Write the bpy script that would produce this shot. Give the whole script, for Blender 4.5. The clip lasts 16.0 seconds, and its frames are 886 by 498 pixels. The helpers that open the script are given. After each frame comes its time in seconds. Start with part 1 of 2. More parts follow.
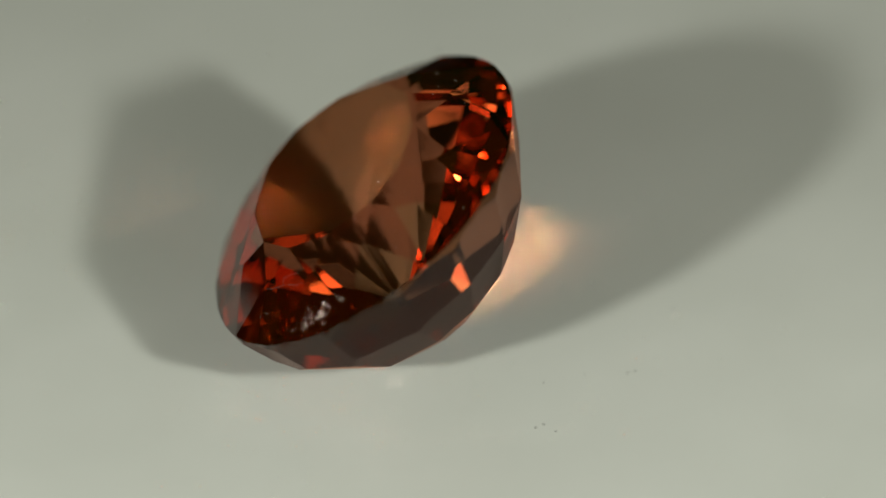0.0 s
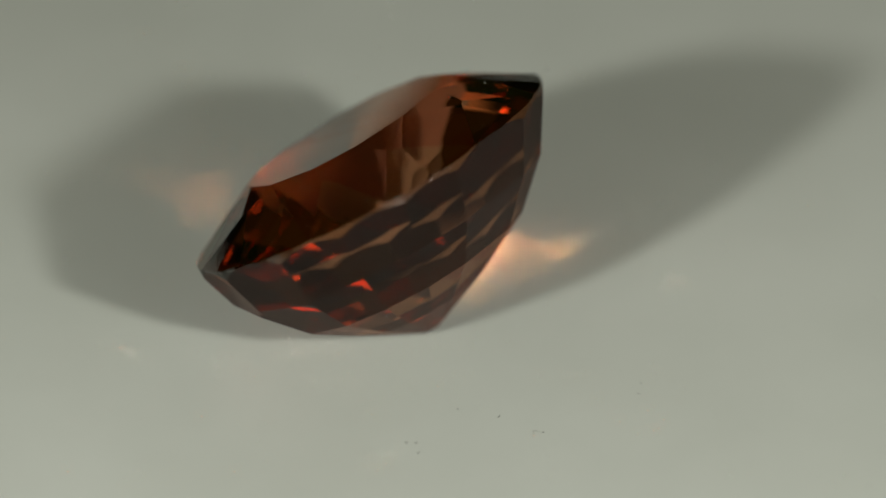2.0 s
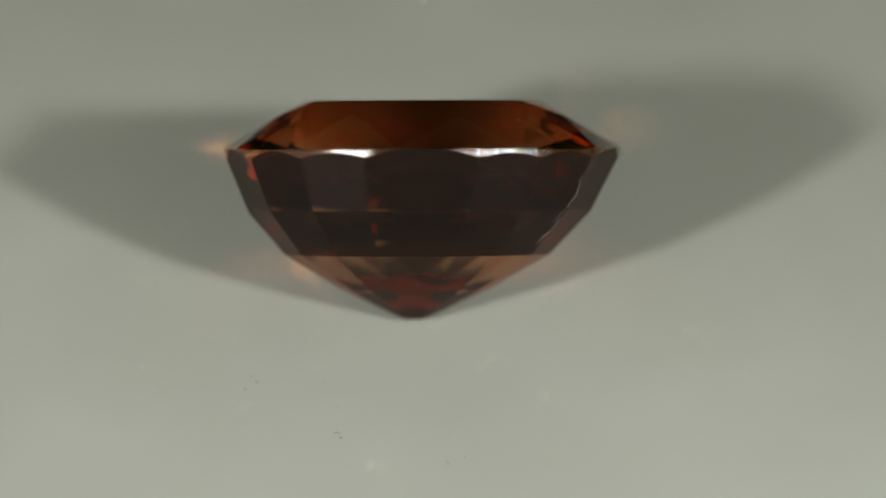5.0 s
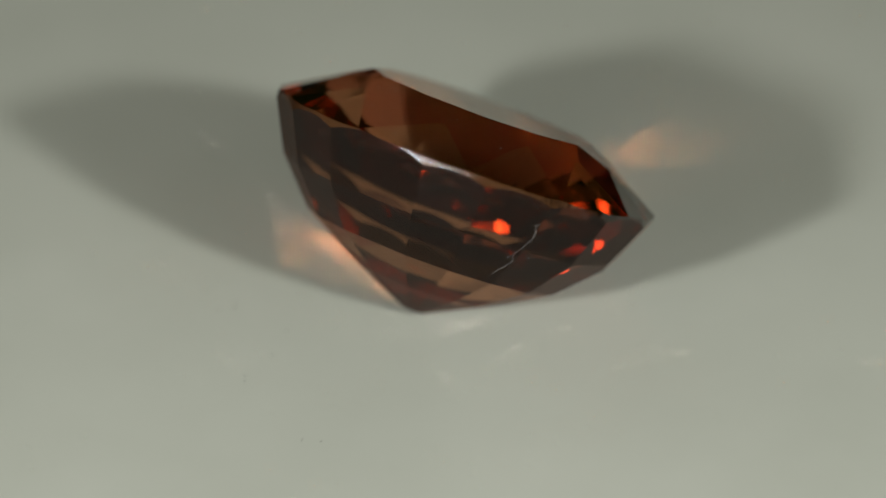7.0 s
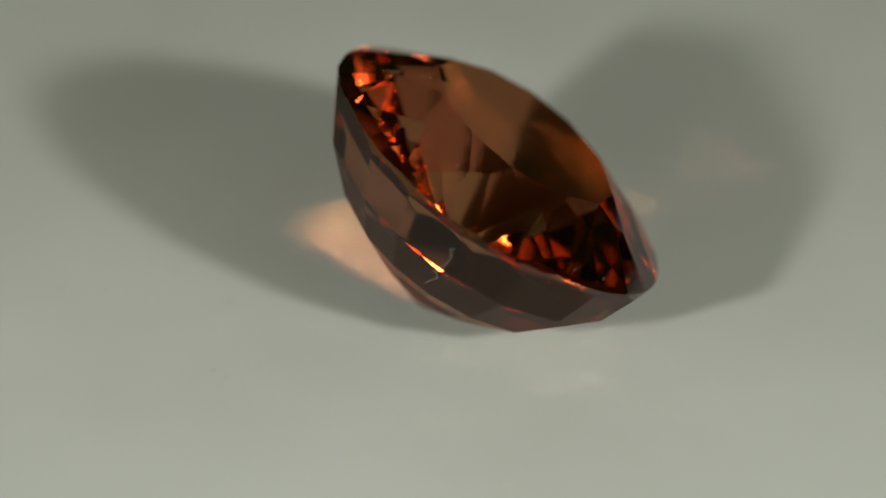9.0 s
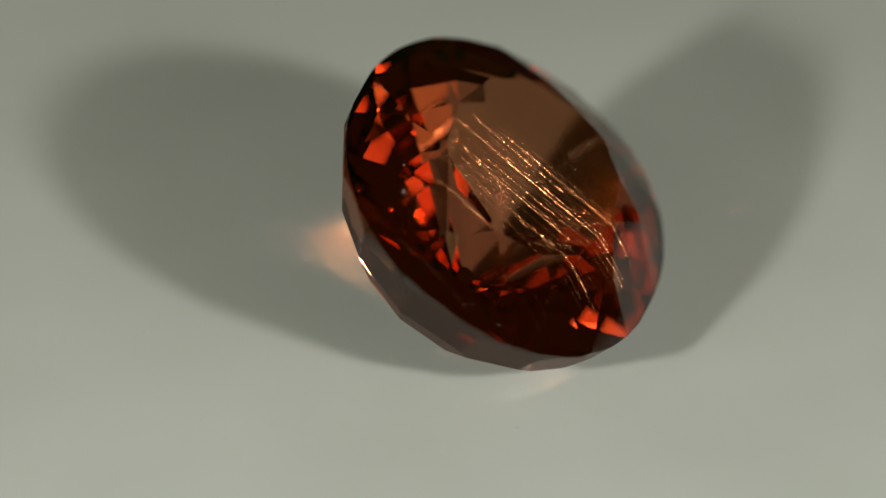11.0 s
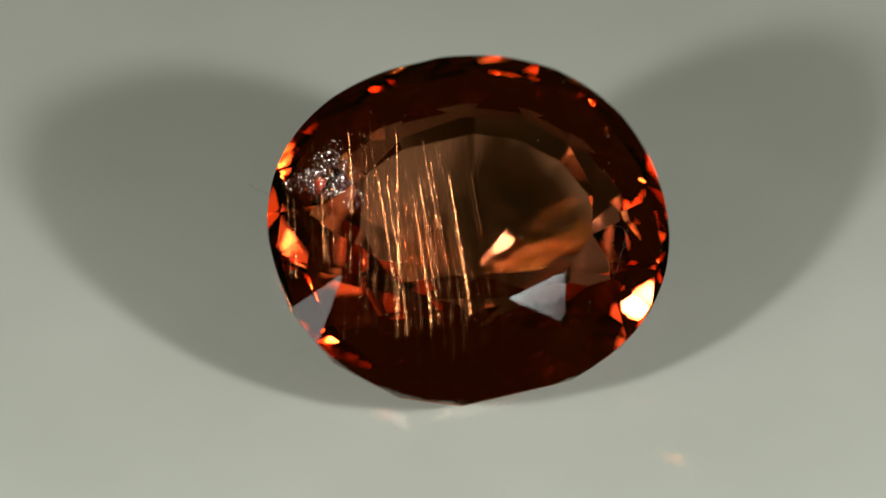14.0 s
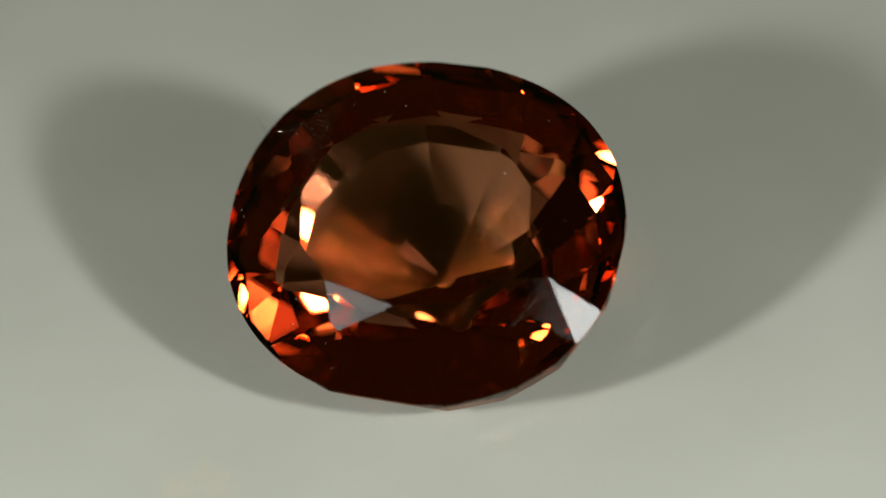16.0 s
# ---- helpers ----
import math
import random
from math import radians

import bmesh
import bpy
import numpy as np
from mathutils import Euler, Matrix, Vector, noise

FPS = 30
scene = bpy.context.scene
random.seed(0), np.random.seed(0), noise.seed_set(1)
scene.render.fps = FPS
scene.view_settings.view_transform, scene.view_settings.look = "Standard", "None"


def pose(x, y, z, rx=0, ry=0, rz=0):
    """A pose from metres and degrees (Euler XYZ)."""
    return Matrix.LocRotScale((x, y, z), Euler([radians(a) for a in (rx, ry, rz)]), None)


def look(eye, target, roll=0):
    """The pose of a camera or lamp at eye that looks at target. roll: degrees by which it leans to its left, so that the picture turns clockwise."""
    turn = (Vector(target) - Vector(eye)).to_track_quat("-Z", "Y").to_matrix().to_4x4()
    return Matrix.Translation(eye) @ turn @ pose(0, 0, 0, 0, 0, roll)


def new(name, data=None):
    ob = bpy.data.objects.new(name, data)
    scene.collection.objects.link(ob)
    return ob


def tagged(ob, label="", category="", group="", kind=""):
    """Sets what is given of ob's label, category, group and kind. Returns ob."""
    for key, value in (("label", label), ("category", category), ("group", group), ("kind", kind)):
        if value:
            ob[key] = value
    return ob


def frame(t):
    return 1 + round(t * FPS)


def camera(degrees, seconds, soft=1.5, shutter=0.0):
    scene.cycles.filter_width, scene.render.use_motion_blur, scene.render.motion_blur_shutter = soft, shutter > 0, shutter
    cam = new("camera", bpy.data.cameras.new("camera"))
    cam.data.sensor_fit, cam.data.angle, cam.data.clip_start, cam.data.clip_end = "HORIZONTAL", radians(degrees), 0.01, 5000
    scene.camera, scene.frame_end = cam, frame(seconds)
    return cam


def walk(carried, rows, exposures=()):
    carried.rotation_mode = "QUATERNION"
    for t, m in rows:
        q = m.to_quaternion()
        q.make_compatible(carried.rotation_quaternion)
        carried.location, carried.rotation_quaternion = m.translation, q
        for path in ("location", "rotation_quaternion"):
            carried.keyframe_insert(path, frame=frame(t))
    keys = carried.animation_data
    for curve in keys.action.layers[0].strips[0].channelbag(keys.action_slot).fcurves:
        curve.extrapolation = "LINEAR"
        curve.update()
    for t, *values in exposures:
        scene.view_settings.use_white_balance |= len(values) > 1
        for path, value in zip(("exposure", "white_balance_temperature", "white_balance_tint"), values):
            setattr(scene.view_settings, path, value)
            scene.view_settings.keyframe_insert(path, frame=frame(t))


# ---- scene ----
MM = 0.001
SPIN = -18.0          # degrees a second, clockwise seen from above

# ---- camera ----
cam = camera(11.0, 16.0, soft=1.5)
EYE = (0.000172, -0.095093, 0.069601)
AIM = (0.000172, 0.001018, 0.001435)
view = look(EYE, AIM, -1.168)
walk(cam, [(0.0, view), (16.0, view)], exposures=[(0.0, 0.0), (0.6, 0.0), (1.4, -0.22), (12.6, -0.22), (13.6, -0.06), (16.0, -0.04)])
cam.data.dof.use_dof = True
cam.data.dof.focus_distance = 0.1140
cam.data.dof.aperture_fstop = 36.0

# ---- light: a dim room and two small round lamps in front of the stand ----
world = bpy.data.worlds.new("room_light")
world.use_nodes = True
world.node_tree.nodes["Background"].inputs[0].default_value = (1.0, 0.94, 0.16, 1)
world.node_tree.nodes["Background"].inputs[1].default_value = 0.017
scene.world = world
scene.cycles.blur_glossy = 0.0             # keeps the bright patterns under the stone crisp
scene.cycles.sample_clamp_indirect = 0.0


def round_lamp(name, azimuth, height, distance, power, size, colour):
    a, e = radians(azimuth), radians(height)
    at = Vector((math.cos(a) * math.cos(e), math.sin(a) * math.cos(e), math.sin(e))) * distance
    data = bpy.data.lights.new(name, "AREA")
    data.shape, data.size, data.energy, data.color = "DISK", size, power, colour
    lamp = new(name, data)
    lamp.matrix_world = look(at, (0, 0, 0.002))
    return lamp


WHITE = (0.985, 1.0, 0.975)
round_lamp("lamp_right", -48.3, 30.8, 0.095, 0.0415, 0.0072, WHITE)
round_lamp("diffuser_right", -48.6, 31.0, 0.096, 0.0085, 0.0185, WHITE)
round_lamp("reflector_right", -50.5, 29.5, 0.097, 0.0040, 0.0400, WHITE)
round_lamp("lamp_left", -130.9, 27.9, 0.095, 0.0490, 0.0080, WHITE)
round_lamp("reflector_left", -138.5, 26.0, 0.097, 0.0070, 0.0350, WHITE)


# ---- materials ----
def material(name):
    m = bpy.data.materials.new(name)
    m.use_nodes = True
    nt = m.node_tree
    return m, nt, nt.nodes["Principled BSDF"]


def node(nt, kind, **values):
    n = nt.nodes.new(kind)
    for key, value in values.items():
        n.inputs[key].default_value = value
    return n


def ramp(nt, source, a, b, colour_a, colour_b):
    r = nt.nodes.new("ShaderNodeValToRGB")
    r.color_ramp.elements[0].position, r.color_ramp.elements[0].color = a, (*colour_a, 1)
    r.color_ramp.elements[1].position, r.color_ramp.elements[1].color = b, (*colour_b, 1)
    nt.links.new(source, r.inputs[0])
    return r


def satin_white():
    m, nt, p = material("satin_white_board")
    co = nt.nodes.new("ShaderNodeTexCoord")
    big = node(nt, "ShaderNodeTexNoise", Scale=130.0, Detail=5.0)
    fine = node(nt, "ShaderNodeTexNoise", Scale=5200.0, Detail=3.0)
    for n in (big, fine):
        nt.links.new(co.outputs["Object"], n.inputs["Vector"])
    tone = ramp(nt, big.outputs[0], 0.3, 0.7, (0.630, 0.650, 0.556), (0.692, 0.712, 0.616))
    nt.links.new(tone.outputs[0], p.inputs["Base Color"])
    gloss = ramp(nt, big.outputs[0], 0.3, 0.7, (0.48, 0.48, 0.48), (0.60, 0.60, 0.60))
    nt.links.new(gloss.outputs[0], p.inputs["Roughness"])
    p.inputs["Specular IOR Level"].default_value = 0.25
    bump = node(nt, "ShaderNodeBump", Strength=0.05, Distance=0.00002)
    nt.links.new(fine.outputs[0], bump.inputs["Height"])
    nt.links.new(bump.outputs[0], p.inputs["Normal"])
    return m


def plain(name, colour, rough, spread=0.08, scale=60.0):
    m, nt, p = material(name)
    n = node(nt, "ShaderNodeTexNoise", Scale=scale, Detail=5.0)
    lo, hi = [c * (1 - spread) for c in colour], [min(1, c * (1 + spread)) for c in colour]
    tone = ramp(nt, n.outputs[0], 0.3, 0.7, lo, hi)
    nt.links.new(tone.outputs[0], p.inputs["Base Color"])
    p.inputs["Roughness"].default_value = rough
    return m


GEM_IOR = 1.63
TABLE_TINT, CROWN_TINT, CROWN_GLOSS = (1.0, 0.65, 0.43), (0.96, 0.48, 0.32), (0.62, 0.36, 0.26)   # one stone; light lost inside it is put into each tint
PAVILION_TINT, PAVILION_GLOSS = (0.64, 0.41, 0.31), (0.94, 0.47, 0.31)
RIM_TINT = (1.0, 0.70, 0.46)      # paler towards the thin girdle, its shorter light path put into the tint
# pavilion's surface gloss dimmed in colour, to darken the floor mirrored in it
POLISH, DIMMED_POLISH = (1.0, 0.99, 0.97), (0.56, 0.44, 0.41)


def gem_glass(name, tint, sheen, polish=POLISH, rough=0.0, grooves=0.0):
    """Coloured clear stone: tinted refraction, and gloss by the index of refraction, polish colour at the surface and
    tinted where it is total.
    """
    m, nt, p = material(name)
    bend, gloss, mix = nt.nodes.new("ShaderNodeBsdfRefraction"), nt.nodes.new("ShaderNodeBsdfGlossy"), nt.nodes.new("ShaderNodeMixShader")
    share = node(nt, "ShaderNodeFresnel", IOR=GEM_IOR)
    bend.distribution = gloss.distribution = "GGX"
    bend.inputs["Color"].default_value = (*tint, 1)
    # total reflections are tinted for light lost on longer paths inside
    deep = ramp(nt, share.outputs[0], 0.55, 0.98, polish, sheen)
    nt.links.new(deep.outputs[0], gloss.inputs["Color"])
    bend.inputs["Roughness"].default_value = gloss.inputs["Roughness"].default_value = rough
    bend.inputs["IOR"].default_value = GEM_IOR
    if grooves:
        co = nt.nodes.new("ShaderNodeTexCoord")
        squash = nt.nodes.new("ShaderNodeMapping")
        squash.inputs["Scale"].default_value = (17000, 17000, 1200)
        n = node(nt, "ShaderNodeTexNoise", Scale=1.0, Detail=3.0)
        nt.links.new(co.outputs["Object"], squash.inputs["Vector"])
        nt.links.new(squash.outputs[0], n.inputs["Vector"])
        bump = node(nt, "ShaderNodeBump", Strength=1.0, Distance=grooves)
        nt.links.new(n.outputs[0], bump.inputs["Height"])
        for s in (bend, gloss, share):
            nt.links.new(bump.outputs[0], s.inputs["Normal"])
        # stretches of the rim are polished, the rest is dull
        stretch = node(nt, "ShaderNodeTexNoise", Scale=900.0, Detail=4.0)
        nt.links.new(co.outputs["Object"], stretch.inputs["Vector"])
        dull = ramp(nt, stretch.outputs[0], 0.43, 0.50, (0.10, 0.09, 0.09), (1.0, 1.0, 1.0))
        both = nt.nodes.new("ShaderNodeMix")
        both.data_type, both.blend_type = "RGBA", "MULTIPLY"
        both.inputs[0].default_value = 1.0
        nt.links.new(deep.outputs[0], both.inputs[6])
        nt.links.new(dull.outputs[0], both.inputs[7])
        nt.links.new(both.outputs[2], gloss.inputs["Color"])
    nt.links.new(share.outputs[0], mix.inputs[0])
    nt.links.new(bend.outputs[0], mix.inputs[1])
    nt.links.new(gloss.outputs[0], mix.inputs[2])
    nt.links.new(mix.outputs[0], nt.nodes["Material Output"].inputs[0])
    return m


def glint(name, share, rough, colour):
    """Mostly clear, with a little gloss: the walls of a fine scratch or pit."""
    m, nt, p = material(name)
    clear, gloss, mix = nt.nodes.new("ShaderNodeBsdfTransparent"), nt.nodes.new("ShaderNodeBsdfGlossy"), nt.nodes.new("ShaderNodeMixShader")
    gloss.inputs["Color"].default_value = (*colour, 1)
    gloss.inputs["Roughness"].default_value = rough
    mix.inputs[0].default_value = share
    nt.links.new(clear.outputs[0], mix.inputs[1])
    nt.links.new(gloss.outputs[0], mix.inputs[2])
    nt.links.new(mix.outputs[0], nt.nodes["Material Output"].inputs[0])
    return m


M_BOARD = satin_white()
M_TABLE = plain("black_laminate", (0.018, 0.018, 0.018), 0.6)
# copies of one stone's glass, lighter and darker for light absorbed inside
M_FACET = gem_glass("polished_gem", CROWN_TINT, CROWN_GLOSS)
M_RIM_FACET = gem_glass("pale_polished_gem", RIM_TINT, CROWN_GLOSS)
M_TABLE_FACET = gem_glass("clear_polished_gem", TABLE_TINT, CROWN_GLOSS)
M_DARKENED = gem_glass("darkened_polished_gem", PAVILION_TINT, PAVILION_GLOSS, DIMMED_POLISH)
# the pale tint stands for light passing through the thin rim
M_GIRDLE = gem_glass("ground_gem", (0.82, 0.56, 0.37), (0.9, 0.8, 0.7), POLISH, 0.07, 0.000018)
# real marks; the warm colour of their glints is put into the gloss
M_GLINT = glint("worn_gem", 0.30, 0.14, (0.42, 0.20, 0.11))
M_SCRATCH = glint("scratched_gem", 0.060, 0.12, (0.90, 0.34, 0.13))
M_PIT = glint("pitted_gem", 0.26, 0.14, (0.62, 0.46, 0.38))
M_LINT = plain("pale_lint", (0.62, 0.56, 0.50), 0.8, 0.15, 3000.0)
M_DUST = plain("dark_dust", (0.10, 0.09, 0.08), 0.9, 0.2, 3000.0)
M_SPECK = plain("pale_dust", (0.85, 0.82, 0.78), 0.8, 0.2, 3000.0)


# ---- builders ----
def mesh_of(name, bm, mat, smooth=False):
    me = bpy.data.meshes.new(name)
    bm.to_mesh(me)
    bm.free()
    me.materials.append(mat)
    for f in me.polygons:
        f.use_smooth = smooth
    return me


def part(name, bm, mat, parent, label="", smooth=False):
    ob = new(name, mesh_of(name, bm, mat, smooth))
    ob.parent = parent
    return tagged(ob, label=label)


def box(bm, x0, x1, y0, y1, z0, z1):
    v = [bm.verts.new((x, y, z)) for z in (z0, z1) for y in (y0, y1) for x in (x0, x1)]
    for f in ((0, 2, 3, 1), (4, 5, 7, 6), (0, 1, 5, 4), (2, 6, 7, 3), (0, 4, 6, 2), (1, 3, 7, 5)):
        bm.faces.new([v[i] for i in f])


def slab(name, size, mat, label, category):
    bm = bmesh.new()
    box(bm, *size)
    return tagged(new(name, mesh_of(name, bm, mat)), label, category, kind="structure")


def lathe(profile, steps=128):
    bm = bmesh.new()
    rings = [[bm.verts.new((r * math.cos(2 * math.pi * i / steps), r * math.sin(2 * math.pi * i / steps), z))
              for i in range(steps)] for r, z in profile]
    for a, b in zip(rings, rings[1:]):
        for i in range(steps):
            bm.faces.new((a[i], a[(i + 1) % steps], b[(i + 1) % steps], b[i]))
    bm.faces.new(rings[-1])
    bm.faces.new(rings[0][::-1])
    return bm


def thread(bm, points, radius, sides=5):
    """A round thread through the points, in the units of the points."""
    rings = []
    for i, q in enumerate(points):
        way = (points[min(i + 1, len(points) - 1)] - points[max(i - 1, 0)]).normalized()
        side = way.orthogonal().normalized()
        other = way.cross(side)
        rings.append([bm.verts.new(q + radius * (math.cos(2 * math.pi * k / sides) * side + math.sin(2 * math.pi * k / sides) * other))
                      for k in range(sides)])
    for a, b in zip(rings, rings[1:]):
        for k in range(sides):
            bm.faces.new((a[k], a[(k + 1) % sides], b[(k + 1) % sides], b[k]))
    bm.faces.new(rings[0][::-1])
    bm.faces.new(rings[-1])


# ---- the room ----
BASE = -0.012
# unseen bench, black so the stone mirrors dark beyond the board
slab("floor", (-0.4, 0.4, -0.4, 0.4, BASE - 0.02, BASE), M_TABLE, "unseen matt black bench top added under the turntable", "bench top")
# ---- the turntable ----
RIM = 0.0225
turntable = tagged(new("turntable"), "pale grey-white satin turntable slowly turning under the gem", "turntable")
part("turntable_top", lathe([(RIM - 0.0016, -0.0040), (RIM - 0.0004, -0.0036), (RIM, -0.0028), (RIM, -0.0009), (RIM - 0.0003, -0.0003), (RIM - 0.0009, 0.0)]), M_BOARD, turntable, "pale satin board")
part("turntable_base", lathe([(0.0115, BASE), (0.013, BASE + 0.001), (0.013, -0.0052), (0.012, -0.004)]), M_TABLE, turntable, "black base")

# ---- the gemstone, cut plane by plane (millimetres, origin at the girdle's centre, +z out of the table) ----
A, B, SQUARE = 5.028, 4.553, 2.17
GIRDLE = 0.13
TABLE_Z, STAR_K = 1.31, 0.738
CULET = (0.222, -0.467, -4.350)
MAINS = (-129, -90, -57, -30, -4, 22, 49, 83, 116, 147, 177, 204.5)
SECTORS = (10, 32, 54, 74, 103, 122.5, 144, 167, 190, 212, 234, 254, 283, 302, 324, 346)
ROWS = ((1.0, -0.15, 0.0), (0.882, -1.43, 0.0), (0.680, -2.58, 0.195), (0.380, -3.48, 0.23), (0.06, -4.250, 0.0))   # scale, height, flatness of the side it lies on


def oval(degrees, k, z, flat=0.0):
    a = radians(degrees)
    c, s = math.cos(a), math.sin(a)
    k *= 1 - flat * max(0.0, -s) ** 1.5
    n = 2 / SQUARE
    shift = max(0.0, z / CULET[2])
    return Vector((k * A * math.copysign(abs(c) ** n, c) + shift * CULET[0], k * B * math.copysign(abs(s) ** n, s) + shift * CULET[1], z))


TABLE, BREAK, RIM_WALL, TIP_ROW, CULET_CUT, STAR, KITE, STEP = range(8)   # the kinds of facet


def table_k(degrees):
    """How far out the table's corner lies: the table is a little narrower than the stone."""
    s = math.sin(radians(degrees))
    return 0.592 - (0.047 if s < 0 else 0.065) * s * s


def cut(bm, a, b, c, kind):
    """Cuts away what lies outside the plane through a, b and c, and closes the cut with one facet."""
    normal = (b - a).cross(c - a).normalized()
    if normal.dot(a - Vector((0, 0, -0.6))) < 0:
        normal.negate()
    geom = bm.verts[:] + bm.edges[:] + bm.faces[:]
    made = bmesh.ops.bisect_plane(bm, geom=geom, dist=1e-6, plane_co=a, plane_no=normal, clear_outer=True)
    rim = [e for e in made["geom_cut"] if isinstance(e, bmesh.types.BMEdge) and e.is_boundary]
    if len(rim) > 2:
        for f in bmesh.ops.edgeloop_fill(bm, edges=rim)["faces"]:
            f.material_index = kind


def gem_body():
    bm = bmesh.new()
    low, high = -6.0, 3.0
    steps = 144
    ring = [[bm.verts.new(oval(360 * i / steps, 1, 0) + Vector((0, 0, z))) for i in range(steps)] for z in (low, high)]
    for i in range(steps):
        bm.faces.new((ring[0][i], ring[0][(i + 1) % steps], ring[1][(i + 1) % steps], ring[1][i])).material_index = RIM_WALL
    bm.faces.new(ring[0][::-1])
    bm.faces.new(ring[1])
    cut(bm, Vector((0, 0, TABLE_Z)), Vector((1, 0, TABLE_Z)), Vector((0, 1, TABLE_Z)), TABLE)
    mains = []
    for m in MAINS:
        along = oval(m + 2, 1, GIRDLE) - oval(m - 2, 1, GIRDLE)
        top, foot = oval(m, table_k(m), TABLE_Z), oval(m, 1, GIRDLE)
        mains.append((top, along.cross(foot - top).normalized()))
        cut(bm, top, foot, top + along, KITE)
    tips = []
    for i, m in enumerate(MAINS):
        n = MAINS[(i + 1) % len(MAINS)] + (360 if i == len(MAINS) - 1 else 0)
        tip = oval((m + n) / 2, STAR_K, 0)
        tip.z = min(a.z - (w.x * (tip.x - a.x) + w.y * (tip.y - a.y)) / w.z for a, w in (mains[i], mains[(i + 1) % len(MAINS)]))
        tips.append((m, n, (m + n) / 2, tip))
    for m, n, mid, tip in tips:
        cut(bm, oval(m, table_k(m), TABLE_Z), oval(n, table_k(n), TABLE_Z), tip, STAR)
        cut(bm, tip, oval(m, 1, GIRDLE), oval(mid, 1, GIRDLE - 0.03), BREAK)
        cut(bm, tip, oval(n, 1, GIRDLE), oval(mid, 1, GIRDLE - 0.03), BREAK)
    for (k0, z0, f0), (k1, z1, f1) in zip(ROWS, ROWS[1:]):
        for i, s in enumerate(SECTORS):
            n = SECTORS[(i + 1) % len(SECTORS)] + (360 if i == len(SECTORS) - 1 else 0)
            cut(bm, (oval(s, k1, z1, f1) + oval(n, k1, z1, f1)) / 2, (oval(s, k0, z0, f0) + oval(n, k0, z0, f0)) / 2, (oval(s, k1, z1, f1) + oval(n, k1, z1, f1)) / 2 + oval(n, k1, z1, f1) - oval(s, k1, z1, f1), TIP_ROW if k1 < 0.1 else STEP)
    cut(bm, Vector((0, 0, -4.25)), Vector((1, 0, -4.25)), Vector((0, 1, -4.22)), CULET_CUT)
    bmesh.ops.remove_doubles(bm, verts=bm.verts[:], dist=1e-5)
    bm.normal_update()
    return bm


SMALL = 0.02          # square millimetres: facets below this stay joined to their neighbours


def apart(f):
    return f.material_index in (STAR, KITE, STEP) and f.calc_area() > SMALL


def only(bm, *kinds):
    """The faces of these kinds in one mesh, in metres, but for those that are pieces of their own."""
    piece = bm.copy()
    bmesh.ops.delete(piece, geom=[f for f in piece.faces if f.material_index not in kinds or apart(f)], context="FACES")
    for f in piece.faces:
        f.material_index = 0
    bmesh.ops.scale(piece, vec=(MM, MM, MM), verts=piece.verts[:])
    return piece


def facets(name, bm, kind, mat, parent):
    """Each facet of a kind as a piece of its own."""
    for f in bm.faces:
        if f.material_index == kind and apart(f):
            piece = bmesh.new()
            piece.faces.new([piece.verts.new(v.co * MM) for v in f.verts])
            part(name, piece, mat, parent)


body = gem_body()
TILT = pose(0, 0, 0, 0, 0, 7.23) @ pose(0, 0, 0, 33.93) @ pose(0, 0, 0, 0, 0, 3.10)
lowest = min((TILT @ v.co).z for v in body.verts)
REST = Matrix.Translation((0.574 * MM, -1.695 * MM, -lowest * MM + 0.000004)) @ TILT   # its pose at 14.5 s

gem = tagged(new("gemstone"), "orange-brown oval faceted gemstone leaning on its pavilion on the white turntable", "gemstone")
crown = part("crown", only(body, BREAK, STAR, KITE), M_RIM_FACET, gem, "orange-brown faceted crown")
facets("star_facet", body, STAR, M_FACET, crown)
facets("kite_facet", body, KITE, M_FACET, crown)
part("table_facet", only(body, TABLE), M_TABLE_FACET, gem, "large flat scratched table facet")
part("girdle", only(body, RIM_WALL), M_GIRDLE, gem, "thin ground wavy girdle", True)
pavilion = part("pavilion", only(body, TIP_ROW, STEP), M_DARKENED, gem, "dark red-brown pavilion in rows of step facets")
facets("step_facet", body, STEP, M_DARKENED, pavilion)
part("culet", only(body, CULET_CUT), M_DARKENED, gem, "blunt worn culet")


# ---- marks on the gemstone ----
def planes_of(bm, kinds):
    return [(f.normal.copy(), f.calc_center_median()) for f in bm.faces if f.material_index in kinds]


UPPER, LOWER = planes_of(body, (TABLE, BREAK, STAR, KITE)), planes_of(body, (TIP_ROW, STEP))


def upper_z(x, y):
    return min(c.z - (n.x * (x - c.x) + n.y * (y - c.y)) / n.z for n, c in UPPER if n.z > 0.05)


def lower_z(x, y):
    return max(c.z - (n.x * (x - c.x) + n.y * (y - c.y)) / n.z for n, c in LOWER if n.z < -0.05)


def grain(bm, at, size, rng):
    """A tiny irregular crumb of four faces."""
    v = [bm.verts.new(at + size * Vector((rng.uniform(-1, 1), rng.uniform(-1, 1), rng.uniform(-1, 1)))) for _ in range(4)]
    for f in ((0, 1, 2), (0, 2, 3), (0, 3, 1), (1, 3, 2)):
        bm.faces.new([v[i] for i in f])


def in_metres(bm):
    bmesh.ops.scale(bm, vec=(MM, MM, MM), verts=bm.verts[:])
    return bm


rng = random.Random(7)
TO_EYE = Vector(EYE).normalized()
TO_LAMPS = [Vector((math.cos(radians(a)) * math.cos(radians(e)), math.sin(radians(a)) * math.cos(radians(e)), math.sin(radians(e)))) for a, e in ((-47.4, 30.6), (-131.7, 28.2))]


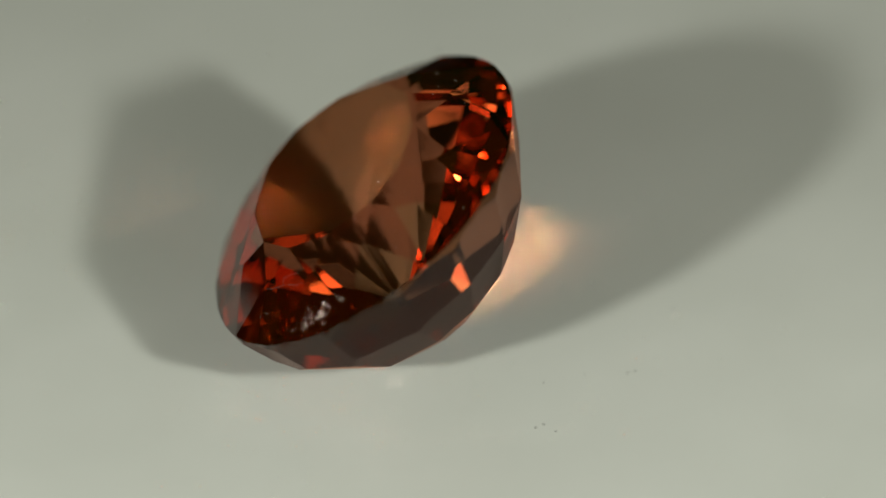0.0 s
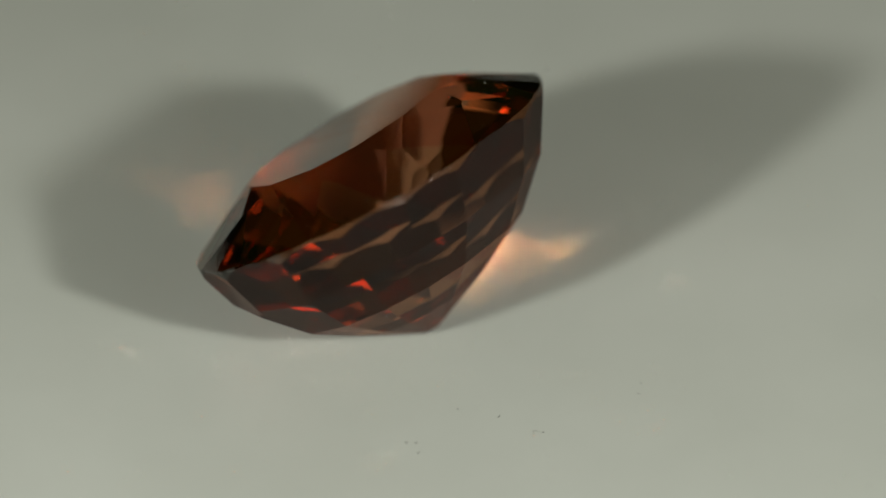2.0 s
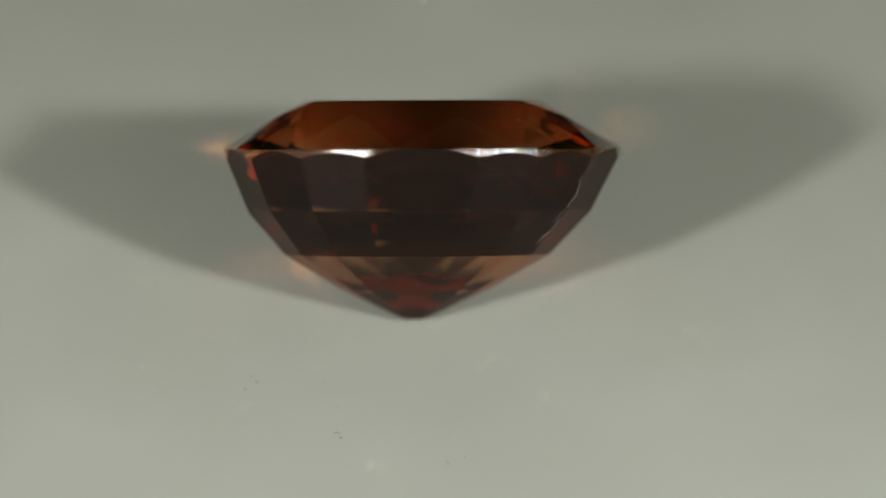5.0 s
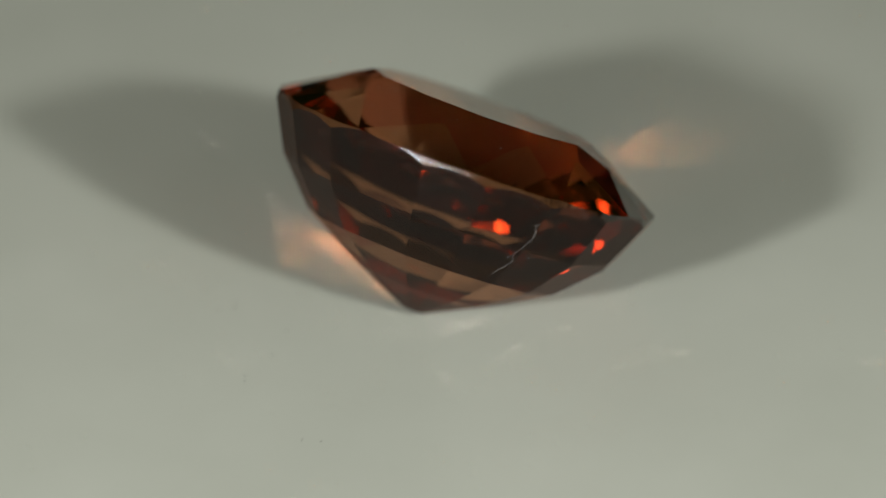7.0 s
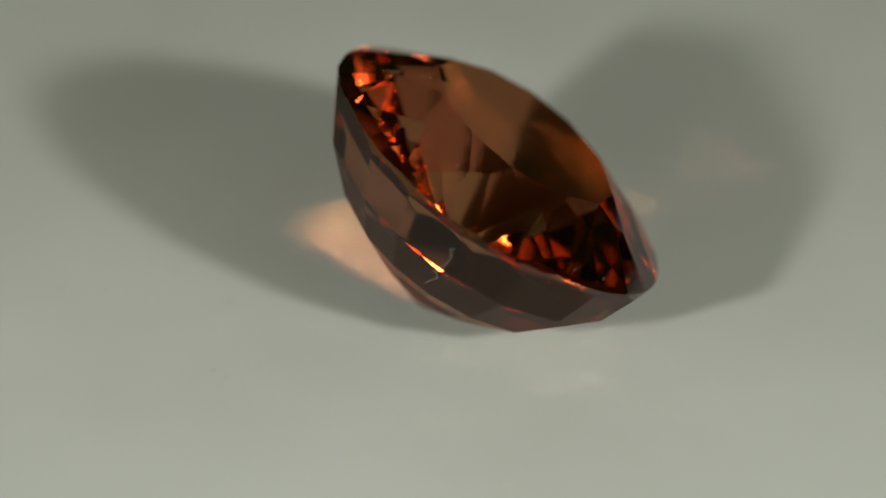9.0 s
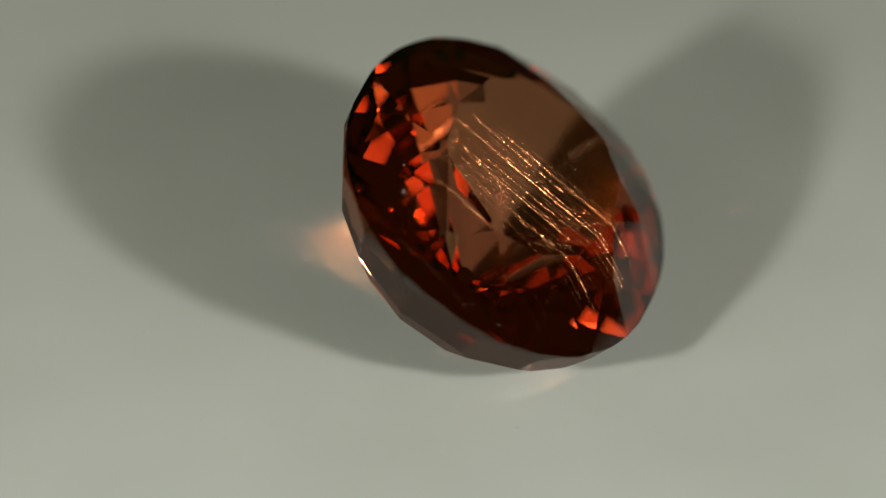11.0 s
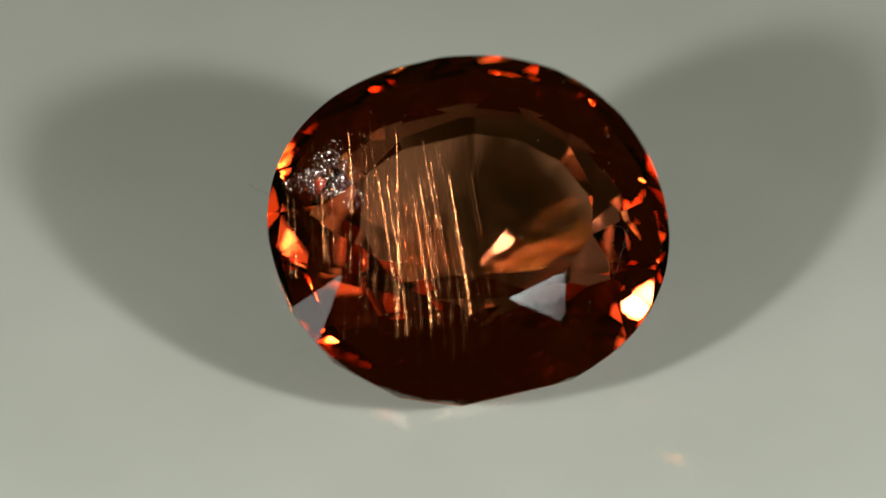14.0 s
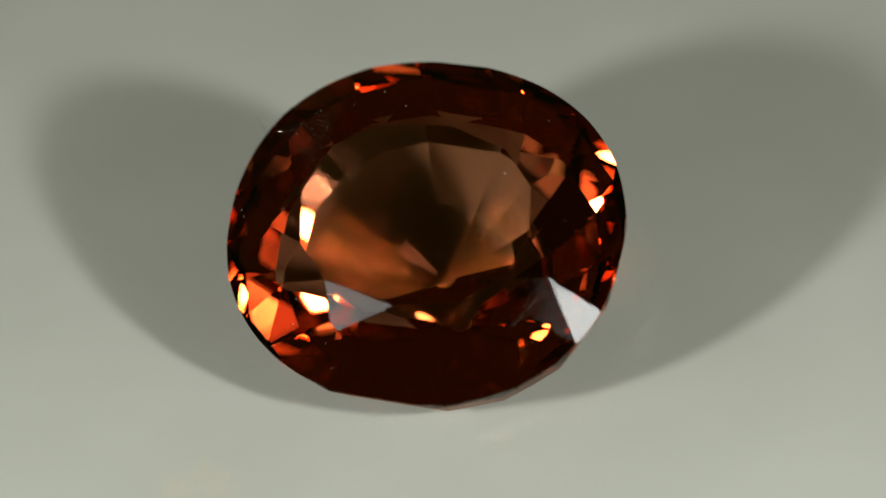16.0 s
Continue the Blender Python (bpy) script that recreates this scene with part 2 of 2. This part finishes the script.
def glint_aim(t, outward, lamps=TO_LAMPS):
    """Aims a worn patch's tiny breaks to glint: half way between eye and lamp as the stone stands at t."""
    back = (pose(0, 0, 0, 0, 0, SPIN * (t - 14.5)) @ TILT).to_3x3().inverted()
    return max(((back @ (TO_EYE + lamp)).normalized() for lamp in lamps), key=lambda h: h.dot(outward))


def flake(bm, at, facing, size, spread):
    """One tiny flat break in the surface."""
    n = (facing + spread * Vector((rng.gauss(0, 1), rng.gauss(0, 1), rng.gauss(0, 1)))).normalized()
    u = n.orthogonal().normalized()
    w = n.cross(u)
    a = rng.uniform(0, 6.28)
    bm.faces.new([bm.verts.new(at + size * rng.uniform(0.6, 1.2) * (math.cos(a + k) * u + math.sin(a + k) * w)) for k in (0, 2.0, 4.1)])


def wear(name, label, spots, facing, size, spread, mat=M_GLINT):
    bm = bmesh.new()
    for q in spots:
        flake(bm, q, facing, size * rng.uniform(0.5, 1.3), spread)
    return tagged(part(name, in_metres(bm), mat, gem, label), kind="stuff")


def top_spot(x, y):
    return Vector((x, y, upper_z(x, y) + 0.004))


def dash(bm, a, b, facing, width, spread):
    """One short stretch of a groove: a narrow step along a to b that faces one way."""
    n = (facing + spread * Vector((rng.gauss(0, 1), rng.gauss(0, 1), rng.gauss(0, 1)))).normalized()
    along = b - a
    along = (along - n * along.dot(n)) / 2
    across = n.cross(along).normalized() * width / 2
    mid = (a + b) / 2 + Vector((0, 0, abs(along.z)))
    bm.faces.new([bm.verts.new(q) for q in (mid - along - across, mid + along - across, mid + along + across, mid - along + across)])


def drag_lines(name, label, count, x0, x1, y_top, y_low, lean, facing, width, spread, reach=(2.0, 5.4)):
    """Broken lines left by the polishing lap."""
    bm = bmesh.new()
    for _ in range(count):
        x, start = rng.uniform(x0, x1), rng.uniform(y_top - 1.4, y_top)
        aim = facing + spread * Vector((rng.gauss(0, 1), rng.gauss(0, 1), rng.gauss(0, 1)))
        end, y, w = max(y_low, start - rng.uniform(*reach)), start, width * rng.choice((0.6, 0.8, 1.0, 1.5))
        while y > end:
            step = rng.choice((0.02, 0.03, 0.04, 0.06))
            a, b = (x + lean * (y - start), y), (x + lean * (y - step - start), y - step)
            if (a[0] / A) ** 2 + (a[1] / B) ** 2 < 0.9 and rng.random() < 0.85:
                dash(bm, top_spot(*a), top_spot(*b), aim, w, 0.014)
            y -= step + rng.choice((0.004, 0.01, 0.03))
    return tagged(part(name, in_metres(bm), M_SCRATCH, gem, label), kind="stuff")


def scuffed(corners, count, blur):
    """Spots strewn over a triangle, thinning out at its edges."""
    out = []
    for _ in range(count):
        u, v = sorted((rng.random(), rng.random()))
        x, y = (u * corners[0][k] + (v - u) * corners[1][k] + (1 - v) * corners[2][k] + rng.gauss(0, blur) for k in (0, 1))
        if (x / A) ** 2 + (y / B) ** 2 < 0.95:
            out.append(top_spot(x, y))
    return out


def patch(cx, cy, sx, sy, count):
    out = []
    for _ in range(count):
        x, y = rng.gauss(cx, sx), rng.gauss(cy, sy)
        if (x / A) ** 2 + (y / B) ** 2 < 0.95:
            out.append(top_spot(x, y))
    return out


UP = Vector((0, 0, 1))
LEFT, RIGHT = TO_LAMPS[1:], TO_LAMPS[:1]
drag_lines("abrasion", "fine broken polishing scratches across the table", 52, -2.3, 1.1, 2.2, -3.3, 0.135, glint_aim(13.6, UP, LEFT), 0.0100, 0.050)
drag_lines("abrasion", "polishing scratches beside the table's middle", 26, -0.9, 0.6, 1.6, -3.5, 0.12, glint_aim(13.1, UP, LEFT), 0.0100, 0.045)
drag_lines("abrasion", "orange polishing scratches on the table", 30, -2.2, -0.3, 2.0, -2.6, 0.16, glint_aim(14.0, UP, LEFT), 0.0105, 0.045)
drag_lines("abrasion", "fine polishing scratches over the crown and table", 24, -2.9, -1.1, 3.2, -2.2, 0.30, glint_aim(11.5, UP, RIGHT), 0.0095, 0.055)
drag_lines("abrasion", "fine polishing scratches on the crown's flank", 16, -4.3, -2.9, 3.0, -0.3, 0.26, glint_aim(11.7, UP, RIGHT), 0.0095, 0.060)
wear("pitting", "patch of tiny pits on the crown", scuffed(((-4.25, 2.1), (-2.75, 2.75), (-2.75, 0.7)), 1150, 0.10), glint_aim(14.45, UP), 0.019, 0.060, M_PIT)
wear("pitting", "dull ground patch on the crown", scuffed(((-4.0, 2.1), (-2.75, 2.6), (-2.75, 0.9)), 500, 0.12), glint_aim(12.0, UP), 0.018, 0.085, M_PIT)
wear("pitting", "arc of tiny pits beside the table", scuffed(((-2.55, -0.75), (-2.3, -1.35), (-1.25, -2.0)), 300, 0.07), glint_aim(13.45, UP, LEFT), 0.013, 0.085, M_SCRATCH)
wear("pitting", "scuffed streak on the table", patch(-1.42, 0.72, 0.07, 0.36, 200), glint_aim(13.6, UP, LEFT), 0.014, 0.070, M_SCRATCH)
wear("pitting", "scuffed patch on the crown's end", patch(4.45, -1.35, 0.13, 0.38, 240), glint_aim(0.4, UP), 0.018, 0.10, M_PIT)
drag_lines("abrasion", "short red scratches below the pits", 12, -4.0, -3.4, 1.5, -0.6, 0.10, glint_aim(14.5, UP), 0.0125, 0.06, (1.2, 2.2))
low = [(rng.gauss(-4.15, 0.16), rng.gauss(-2.25, 0.24)) for _ in range(90)] + [(rng.gauss(2.0, 0.3), rng.gauss(2.32, 0.05)) for _ in range(22)]
wear("pitting", "small scuffs on the pavilion", [Vector((x, y, lower_z(x, y) - 0.004)) for x, y in low[:90] if (x / A) ** 2 + (y / B) ** 2 < 0.985], glint_aim(9.0, Vector((-0.7, -0.4, -0.5))), 0.014, 0.10)
wear("abrasion", "short scratches on the pavilion", [Vector((x, y, lower_z(x, y) - 0.004)) for x, y in low[90:]], glint_aim(3.5, Vector((0.28, 0.55, -0.79))), 0.014, 0.10)

# ---- lint and dust ----
def fibre(points, radius, mat, label, curl=0.045):
    bm = bmesh.new()
    points = [Vector(q) for q in points]
    fine_way = []
    for a, b in zip(points, points[1:]):
        for k in range(6):
            q = a.lerp(b, k / 6)
            fine_way.append(q + curl * (noise.noise_vector(q * 5) + 0.7 * noise.noise_vector(q * 15)))
    thread(bm, fine_way, radius, 6)
    return tagged(new("lint_fibre", mesh_of("lint_fibre", in_metres(bm), mat, True)), label, "lint")


lint = fibre(((-3.95, 2.72, -0.58), (-3.86, 2.68, -0.70), (-3.80, 2.53, -0.95), (-3.73, 2.46, -1.14), (-3.55, 2.41, -1.36), (-3.40, 2.33, -1.52),
              (-3.33, 2.16, -1.72), (-3.13, 2.09, -1.93), (-2.96, 2.07, -2.08), (-2.85, 2.03, -2.19), (-2.78, 1.93, -2.21)),
             0.0032, M_LINT, "pale curly lint fibre clinging to the gem's pavilion", 0.075)
curl = fibre(((-4.64, 2.14, -0.06), (-4.76, 2.22, 0.05), (-4.80, 2.28, -0.07), (-4.90, 2.36, -0.08), (-4.98, 2.42, -0.02), (-4.96, 2.36, 0.08)),
             0.0035, M_DUST, "tiny curled lint fibre sticking out from the gem's girdle")
hair = fibre(((3.24, -1.22, 1.03), (3.40, -1.30, 1.04), (3.46, -1.50, 1.14), (3.44, -1.68, 1.13), (3.36, -1.80, 0.98), (3.27, -1.85, 0.87), (3.09, -2.16, 0.84), (2.86, -2.47, 0.82)),
             0.0030, M_DUST, "long dark hair-thin fibre looped over a crown facet", 0.02)
short_hair = fibre(((3.62, -1.30, 0.86), (3.52, -1.50, 0.84), (3.40, -1.66, 0.85), (3.32, -1.78, 0.86)), 0.0028, M_DUST, "short dark hair-thin fibre lying on a crown facet", 0.02)

bm = bmesh.new()
for i in range(150):
    a, k = rng.uniform(0, 360), math.sqrt(rng.uniform(0.02, 0.93))
    q = oval(a, k, 0)
    low = i % 2 == 0
    q.z = lower_z(q.x, q.y) if low else upper_z(q.x, q.y)
    size = rng.choice((0.007, 0.008, 0.010, 0.013, 0.018))
    grain(bm, q + Vector((0, 0, -size if low else size)) * 0.4, size, rng)
specks = tagged(new("dust_specks", mesh_of("dust_specks", in_metres(bm), M_SPECK)), "tiny pale dust specks scattered over the gem", "dust", kind="stuff")

floor_dust = []
for x, y in ((2.40, 3.04), (1.93, 4.03), (1.77, 5.06), (4.28, 3.05), (-1.49, 5.68), (1.62, 5.25), (4.07, 3.27), (-1.12, 5.93), (-3.31, -3.84), (4.37, 3.62)):
    bm = bmesh.new()
    turn, bend, size = rng.uniform(0, 6.28), rng.uniform(-1.5, 1.5), rng.uniform(0.035, 0.09)
    dots = [Vector((size * d * math.cos(turn + bend * d), size * d * math.sin(turn + bend * d), 0.008)) for d in (-1, -0.6, -0.2, 0.2, 0.6, 1)]
    thread(bm, dots, 0.0035, 5)
    ob = tagged(new("dust_fibre", mesh_of("dust_fibre", in_metres(bm), M_DUST, True)), "tiny dark dust fibre lying on the white turntable", "dust", "dust on the turntable")
    floor_dust.append((ob, pose(x * MM, y * MM, 0.0)))


# ---- what turns ----
def turned(t):
    return pose(0, 0, 0, 0, 0, SPIN * (t - 14.5))


def motions():
    times = [0.5 * i for i in range(33)]
    walk(gem, [(t, turned(t) @ REST) for t in times])
    walk(turntable, [(t, turned(t)) for t in times])
    for ob in (lint, curl, hair, short_hair, specks):
        walk(ob, [(t, turned(t) @ REST) for t in times])
    for ob, place in floor_dust:
        walk(ob, [(t, turned(t) @ place) for t in times])


motions()
